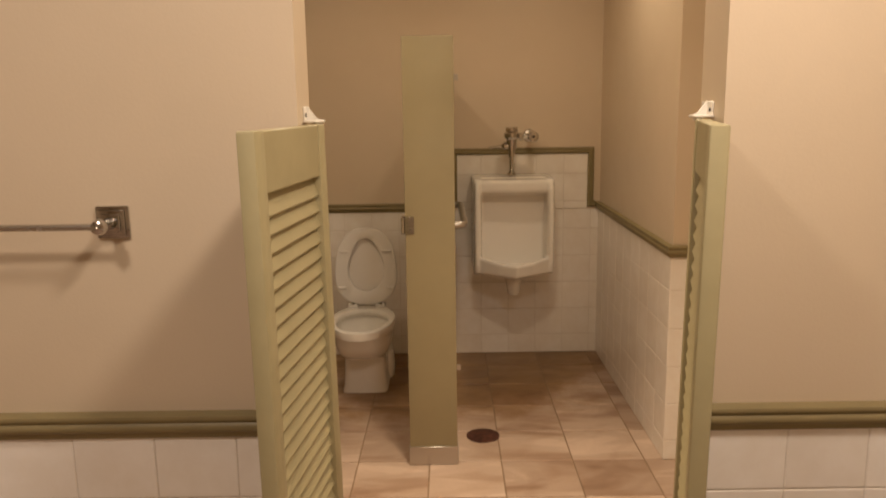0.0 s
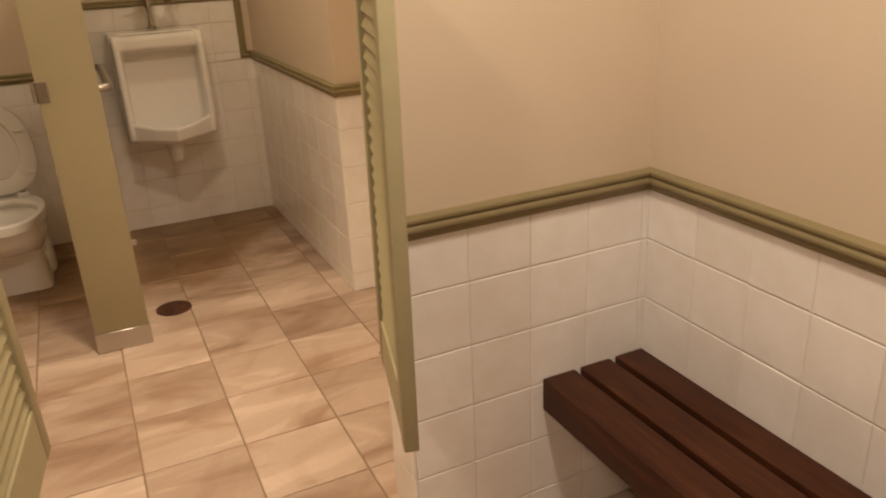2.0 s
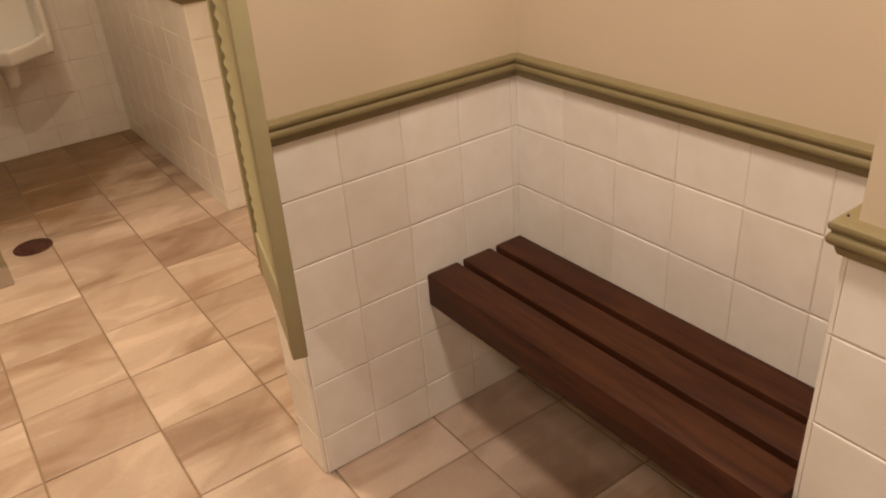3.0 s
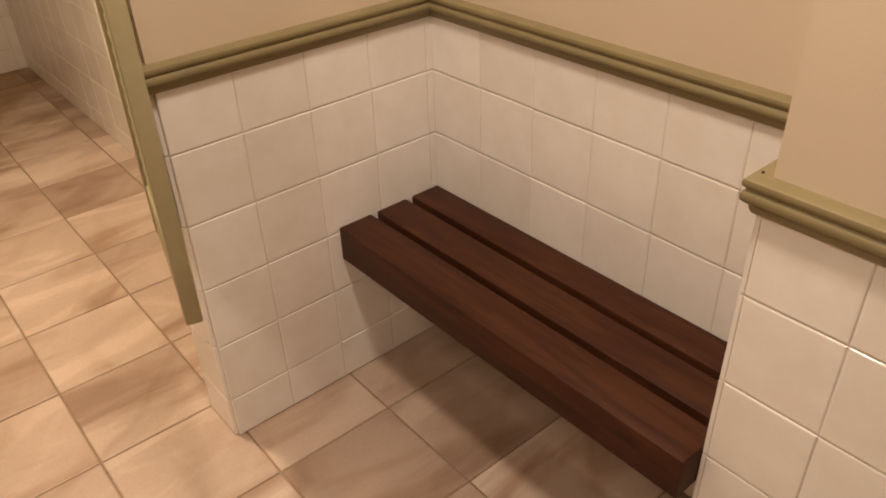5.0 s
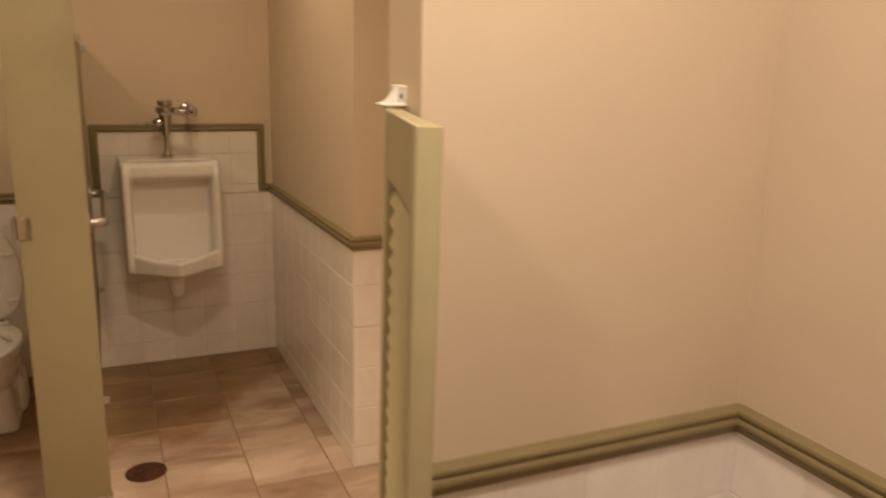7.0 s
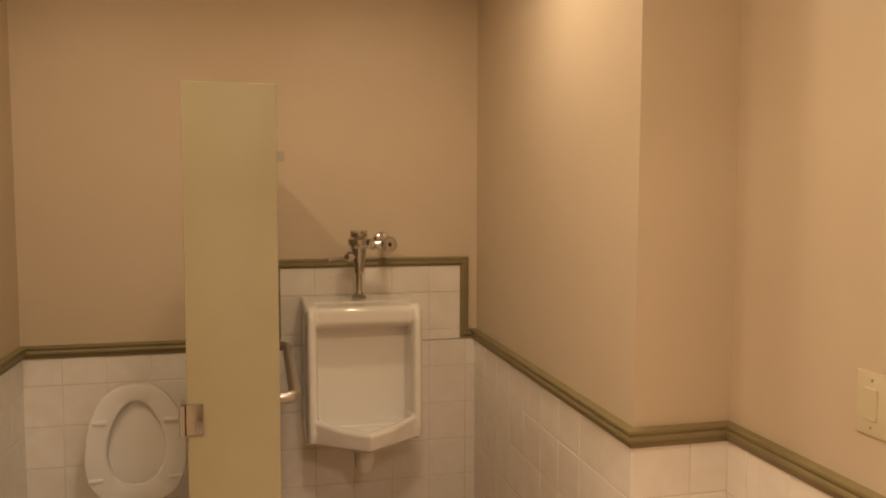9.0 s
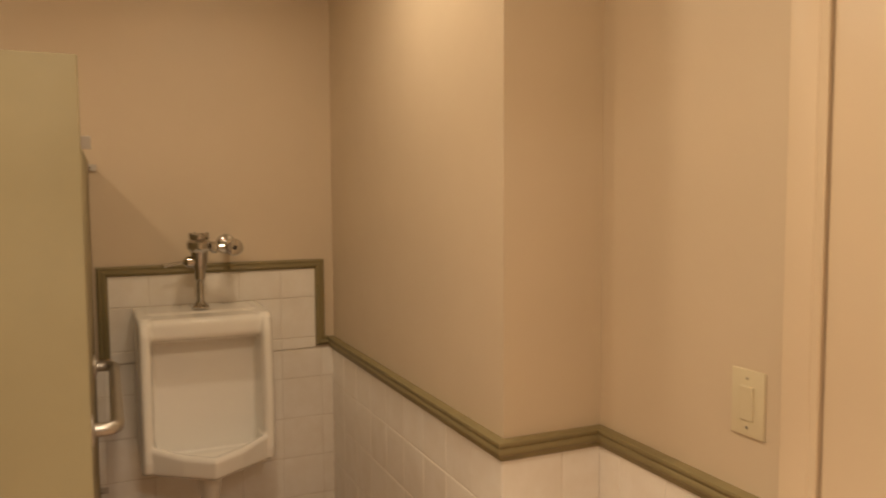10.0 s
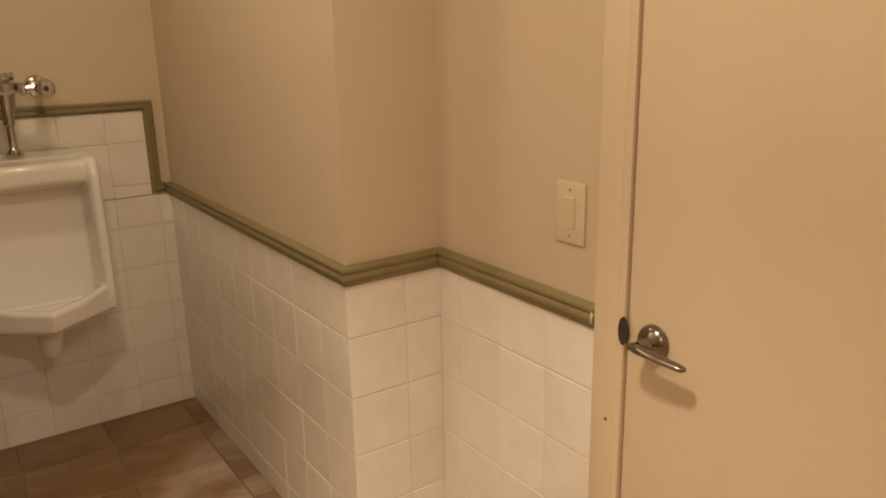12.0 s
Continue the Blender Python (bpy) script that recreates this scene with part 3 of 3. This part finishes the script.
# ---- urinal with its flush valve ----
def urinal():
    u = thing("urinal", "white china wall urinal with chrome flush valve", "urinal", pose(0.641, YB, 0))
    w, dep, lo, hi = 0.222, 0.372, 0.560, 1.100
    b = box(-w + 0.01, w - 0.01, -0.236, 0.0, lo + 0.02, hi - 0.004, 0.03, 3)
    for s in (-1, 1):
        side = bmesh.new()
        rings = []
        for z, d in ((lo, 0.85), (lo + 0.02, 0.97), (lo + 0.06, 1.0), (0.80, 1.0), (hi - 0.06, 0.97), (hi - 0.02, 0.93), (hi - 0.006, 0.85)):
            y = -dep * d
            r = []
            for o, e in ((w, 0.0), (w, y + 0.03), (w - 0.004, y + 0.012), (w - 0.012, y + 0.002), (w - 0.026, y), (w - 0.036, y + 0.008), (w - 0.042, y + 0.03), (w - 0.062, 0.0)):
                r.append((s * o, e, z))
            rings.append(r)
        skin(side, rings)
        merge(b, side)
    add_box(b, -w + 0.03, w - 0.03, -dep * 0.91, -0.02, hi - 0.085, hi - 0.010, 0.022, 4)
    add_box(b, -w + 0.03, w - 0.03, -dep * 0.78, -0.02, hi - 0.10, hi - 0.06, 0.012, 3)
    bowl = bmesh.new()
    rings = []
    for z, k, q in ((lo - 0.012, 0.70, 0.70), (lo + 0.0, 0.90, 0.92), (lo + 0.02, 1.0, 1.0), (lo + 0.078, 1.0, 1.03), (lo + 0.090, 0.985, 1.01)):
        a = (w - 0.032) * k
        rings.append([(-a, -0.02, z), (-a, -dep * 0.97 * q, z + (0.020 if z > lo + 0.05 else 0)), (-a * 0.5, -(dep + 0.055) * q, z), (0, -(dep + 0.105) * q, z - 0.006), (a * 0.5, -(dep + 0.055) * q, z),
                      (a, -dep * 0.97 * q, z + (0.020 if z > lo + 0.05 else 0)), (a, -0.02, z)])
    a = w - 0.048
    for z, k, q in ((lo + 0.088, 1.0, 0.955), (lo + 0.045, 0.97, 0.90), (lo + 0.03, 0.85, 0.78)):
        rings.append([(-a * k, -0.04, z + 0.01), (-a * k, -dep * 0.97 * q, z + 0.012 * k), (-a * k * 0.5, -(dep + 0.052) * q, z), (0, -(dep + 0.10) * q, z - 0.006), (a * k * 0.5, -(dep + 0.052) * q, z),
                      (a * k, -dep * 0.97 * q, z + 0.012 * k), (a * k, -0.04, z + 0.01)])
    skin(bowl, rings)
    bmesh.ops.bevel(bowl, geom=[e for e in bowl.edges if e.calc_face_angle(0) > 0.45], offset=0.006, segments=2, affect="EDGES")
    merge(b, bowl)
    fused(part("body", b, M_CERAMIC, u), 0.005)
    t = bmesh.new()
    skin(t, [[(hx * math.cos(q), -0.30 + hy * math.sin(q), z) for q in [2 * math.pi * i / 20 for i in range(20)]]
             for hx, hy, z in ((0.070, 0.085, lo + 0.01), (0.056, 0.07, lo - 0.014), (0.040, 0.050, lo - 0.05), (0.034, 0.042, lo - 0.105), (0.025, 0.032, lo - 0.118))])
    part("trap", t, M_CERAMIC, u)
    # flush valve: tail pipe, body, handle and supply stop
    vy = -0.165
    fv = part("flush_valve", lathe([(0.0, 1.10), (0.030, 1.10), (0.031, 1.106), (0.020, 1.116), (0.017, 1.122), (0.0125, 1.128), (0.0125, 1.20), (0.0175, 1.204), (0.0195, 1.226), (0.0185, 1.235),
                                    (0.026, 1.258), (0.030, 1.30), (0.036, 1.310), (0.043, 1.316), (0.044, 1.338), (0.038, 1.343), (0.033, 1.349), (0.036, 1.355), (0.034, 1.366), (0.020, 1.371), (0.0, 1.372)], 28, pose(0, vy, 0)), M_CHROME, u, "chrome flush valve")
    stop = part("supply_stop", lathe([(0.0, 0.0), (0.024, 0.0), (0.024, 0.02), (0.019, 0.024), (0.019, 0.046), (0.028, 0.050), (0.031, 0.056), (0.031, 0.066), (0.027, 0.070), (0.031, 0.074), (0.031, 0.084), (0.026, 0.091), (0.014, 0.093), (0.0, 0.093)], 24, pose(0.118, vy + 0.045, 1.318, 90, 0, 0)), M_CHROME, fv)
    part("screw_slot", lathe([(0.0, 0), (0.0085, 0), (0.0085, 0.0015), (0.0, 0.002)], 14, pose(0.118, vy - 0.048, 1.318, 90, 0, 0)), M_DARK, stop)
    for k in range(4):
        part("cap_lug", box(-0.005, 0.005, 0.027, 0.037, 1.364, 1.373, 0.002, 1, pose(0, vy, 0, 0, 0, 90 * k + 20)), M_CHROME, fv)
    part("coupling", lathe([(0.0, 0.0), (0.020, 0.0), (0.021, 0.005), (0.021, 0.018), (0.017, 0.022), (0.0, 0.022)], 6, pose(0.042, vy, 1.318, 0, 90, 0)), M_CHROME, fv)
    part("supply_pipe", tube([(0.0, vy, 1.318), (0.06, vy, 1.318), (0.118, vy, 1.318)], 0.0135, 16, None, [0.0135, 0.0135, 0.018]), M_CHROME, fv)
    part("wall_pipe", tube([(0.118, vy + 0.045, 1.318), (0.118, 0.004, 1.318)], 0.0145, 16), M_CHROME, fv)
    part("escutcheon", lathe([(0.0, 0), (0.038, 0), (0.034, 0.008), (0.016, 0.014), (0.0, 0.014)], 24, pose(0.118, 0.006, 1.318, 90, 0, 0)), M_CHROME, fv)
    part("handle_cup", lathe([(0.0, 0.0), (0.020, 0.0), (0.021, 0.03), (0.016, 0.036), (0.009, 0.044), (0.0, 0.045)], 20, pose(-0.012, vy, 1.268, 0, -90, 0)), M_CHROME, fv)
    part("handle", tube([(-0.05, vy, 1.268), (-0.10, vy - 0.012, 1.262), (-0.125, vy - 0.018, 1.258)], 0.006, 12, None, [0.005, 0.006, 0.0075]), M_CHROME, fv)
    return u


urinal()


# ---- toilet ----
def egg(hx, front, back, n=36, sq=2.3):
    """An elongated outline: half width, reach to the front and to the back."""
    pts = []
    for i in range(n):
        a = 2 * math.pi * i / n
        c, s = math.cos(a), math.sin(a)
        x = hx * math.copysign(abs(c) ** (2 / sq), c)
        y = (back if s > 0 else front) * math.copysign(abs(s) ** (2 / sq), s)
        pts.append((x, y))
    return pts


def toilet():
    t = thing("toilet", "white china toilet with its seat and lid raised", "toilet", pose(-0.179, 3.935, 0))
    rim, b = 0.405, bmesh.new()
    rings = []
    for z, hx, f, bk, sq, cy in ((0.0, 0.121, 0.205, 0.36, 9.0, 0.20), (0.012, 0.121, 0.205, 0.36, 9.0, 0.20), (0.03, 0.115, 0.200, 0.36, 8.0, 0.20), (0.12, 0.110, 0.198, 0.37, 7.0, 0.20), (0.19, 0.110, 0.200, 0.39, 6.0, 0.20),
                                 (0.208, 0.120, 0.235, 0.40, 4.0, 0.18), (0.226, 0.132, 0.275, 0.40, 3.0, 0.15), (0.265, 0.146, 0.312, 0.42, 2.6, 0.12), (0.315, 0.156, 0.320, 0.43, 2.3, 0.085), (0.358, 0.161, 0.29, 0.30, 2.1, 0.035),
                                 (0.364, 0.166, 0.30, 0.275, 2.05, 0.035), (rim - 0.010, 0.168, 0.302, 0.268, 2.05, 0.035), (rim - 0.003, 0.166, 0.300, 0.265, 2.05, 0.035), (rim, 0.160, 0.294, 0.258, 2.05, 0.035)):
        rings.append([(x, y + cy, z) for x, y in egg(hx, f, bk, 40, sq)])
    for z, hx, f, bk, sq, cy in ((rim, 0.139, 0.226, 0.205, 2.05, -0.008), (rim - 0.006, 0.133, 0.220, 0.199, 2.05, -0.008), (rim - 0.018, 0.130, 0.217, 0.196, 2.05, -0.008), (rim - 0.04, 0.135, 0.222, 0.215, 2.1, -0.008), (rim - 0.085, 0.116, 0.195, 0.185, 2.1, 0.0),
                                 (rim - 0.14, 0.075, 0.12, 0.13, 2.0, 0.02), (rim - 0.21, 0.045, 0.06, 0.08, 2.0, 0.05), (rim - 0.23, 0.01, 0.012, 0.02, 2.0, 0.06)):
        rings.append([(x, y + cy, z) for x, y in egg(hx, f, bk, 40, sq)])
    skin(b, rings)
    part("bowl", b, M_CERAMIC, t)
    pool = bmesh.new()
    skin(pool, [[(x, y + 0.02, z) for x, y in egg(0.072, 0.11, 0.11, 32, 2.0)] for z in (rim - 0.150, rim - 0.145)])
    part("water", pool, M_WATER, t, "still water in the bowl")
    foot = bmesh.new()
    skin(foot, [[(x, y + 0.34, z) for x, y in egg(h, 0.17 * h / 0.14, 0.26, 32, 3)] for z, h in ((0.0, 0.14), (0.05, 0.138), (0.12, 0.125), (0.16, 0.10))])
    part("foot", foot, M_CERAMIC, t)
    for s in (-1, 1):
        part("bolt_cap", lathe([(0.0, 0), (0.014, 0), (0.013, 0.012), (0.006, 0.02), (0.0, 0.021)], 16, pose(s * 0.118, 0.33, 0.115)), M_SEAT, t)
    # seat and lid stand up, leaning back
    tilt = pose(0, 0.255, rim + 0.012, 84, 0, 0)

    def ringlike(hx, f, ihx, if_, th, z):
        m = bmesh.new()
        out = [(x * (1.03 - 0.20 * max(0.0, -y / f + 0.5) ** 1.6), -y + f * 0.5) for x, y in egg(hx, f * 0.5, f * 0.5, 44, 2.5)]
        inn = [(x * (1.06 - 0.34 * max(0.0, -y / if_ + 0.5) ** 1.3), -y + f * 0.5 + 0.008) for x, y in egg(ihx, if_ * 0.5, if_ * 0.5, 44, 2.05)]
        def lay(pts, k, zz):
            cx, cy = 0, f * 0.5
            return [(cx + (x - cx) * k, cy + (y - cy) * k, zz) for x, y in pts]
        rs = [lay(out, 0.97, z), lay(out, 1.0, z + th * 0.35), lay(out, 0.985, z + th * 0.8), lay(out, 0.95, z + th), lay(inn, 1.05, z + th), lay(inn, 1.0, z + th * 0.75), lay(inn, 1.0, z)]
        vs = [[m.verts.new(p) for p in r] for r in rs]
        for a, c in zip(vs, vs[1:] + vs[:1]):
            for i in range(44):
                j = (i + 1) % 44
                m.faces.new((a[i], a[j], c[j], c[i]))
        return m
    seat = part("seat", ringlike(0.176, 0.428, 0.103, 0.293, 0.02, 0.0), M_SEAT, t, "raised white plastic seat", tilt)
    for x, y in ((-0.118, 0.298), (0.118, 0.298), (-0.132, 0.097), (0.132, 0.097)):
        part("bumper", box(x - 0.024, x + 0.024, y - 0.007, y + 0.007, 0.018, 0.027, 0.003, 2), M_SEAT, seat)
    lid = bmesh.new()
    o = [(x * (1.03 - 0.20 * max(0.0, -y / 0.42 + 0.5) ** 1.6), -y + 0.214) for x, y in egg(0.172, 0.210, 0.210, 44, 2.5)]
    skin(lid, [[(x * k, 0.210 + (y - 0.210) * k, z) for x, y in o] for k, z in ((0.9, -0.026), (0.985, -0.022), (1.0, -0.014), (0.99, -0.006), (0.96, -0.003))])
    part("lid", lid, M_SEAT, t, "raised white plastic lid", tilt)
    for s in (-1, 1):
        h = part("hinge", box(s * 0.075 - 0.026, s * 0.075 + 0.026, 0.225, 0.285, rim - 0.002, rim + 0.018, 0.005, 2), M_SEAT, t)
        part("hinge_cap", lathe([(0.0, 0), (0.011, 0), (0.010, 0.008), (0.0, 0.010)], 16, pose(s * 0.075, 0.24, rim + 0.017)), M_CHROME, h)
    part("hinge_rod", tube([(-0.08, 0.262, rim + 0.014), (0.08, 0.262, rim + 0.014)], 0.007, 12), M_SEAT, t)
    return t


toilet()

# ---- floor drain ----
dr = thing("floor_drain", "round rusty brown floor drain cover", "floor drain", pose(0.419, 3.372, 0))
part("cover", lathe([(0.0, -0.003), (0.076, -0.003), (0.076, 0.003), (0.070, 0.005), (0.0, 0.0055)], 36), M_RUST, dr)
part("screw", lathe([(0.0, 0.005), (0.007, 0.005), (0.006, 0.007), (0.0, 0.0072)], 12), M_RUST, dr)


# ---- small marks of use ----
cap = part("caulk_end", box(XS - 0.018, XS + TT, DY1 + 0.079, DY1 + 0.085, LOWRAIL + 0.012, TOPRAIL - 0.002, 0.002, 1), M_CREAM)
tagged(cap, "cream caulk blob at the end of the olive rail", "caulk", kind="structure")
nail = part("nail", lathe([(0.0, 0), (0.0022, 0), (0.0018, 0.006), (0.0, 0.0065)], 8, pose(XH + 0.010, YH + 0.007, H0 - 0.004)), M_DARK)
tagged(nail, "small dark nail head in the olive rail", "nail")
for y, z in ((2.499, 0.70), (2.521, 0.36)):
    chip = part("paint_chip", lathe([(0.0, 0), (0.004, 0), (0.003, 0.0012), (0.0, 0.0014)], 7, pose(XS - 0.0138, y, z, 0, -90, 0)), M_RUST)
    tagged(chip, "brown chip in the cream casing paint", "paint chip", kind="structure")


# ---- tiles, one by one ----
for wall, m, us, vs in TILES:
    for u0, u1 in zip(us, us[1:]):
        for v0, v1 in zip(vs, vs[1:]):
            o = new("tile", tile_mesh(u1 - u0, v1 - v0))
            o.parent = wall
            o.matrix_local = m @ pose((u0 + u1) / 2, random.uniform(-0.0005, 0.0004), (v0 + v1) / 2, random.uniform(-0.2, 0.2), 0, random.uniform(-0.2, 0.2))

slab_cache = {}


def slab_mesh(w, h):
    key = (round(w, 3), round(h, 3))
    if key not in slab_cache:
        def ring(ins, z):
            a, c = w / 2 - 0.0025 - ins, h / 2 - 0.0025 - ins
            return [(-a, -c, z), (a, -c, z), (a, c, z), (-a, c, z)]
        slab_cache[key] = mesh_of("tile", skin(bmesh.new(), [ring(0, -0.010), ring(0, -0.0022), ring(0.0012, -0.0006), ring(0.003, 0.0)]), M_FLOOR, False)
    return slab_cache[key]


FP = 0.306


def inside(x, y):
    """Whether a place lies on the floor and not under a wall."""
    if y > YS:
        return XL < x < XI and y < YB
    if y > YNI:
        return XL < x < XS
    if y > YN:
        return XJL < x < XJR
    return XFARL < x < (XR if y > YH else XH) and y > YBACK


for i in range(-10, 5):
    for k in range(-19, 6):
        x, y = FP * (i + 0.5), FP * (k + 0.5)
        x, y = 0.484 + x + 0.009 * y, 3.12 + y - 0.009 * x
        q = FP / 2 - 0.004
        if any(inside(x + a * q, y + c * q) for a in (-1, -0.3, 0.3, 1) for c in (-1, -0.3, 0.3, 1)):
            o = new("tile", slab_mesh(FP, FP))
            o.parent = floor
            o.matrix_local = pose(x, y, random.uniform(-0.0010, -0.0002), random.uniform(-0.12, 0.12), random.uniform(-0.12, 0.12), -0.516)
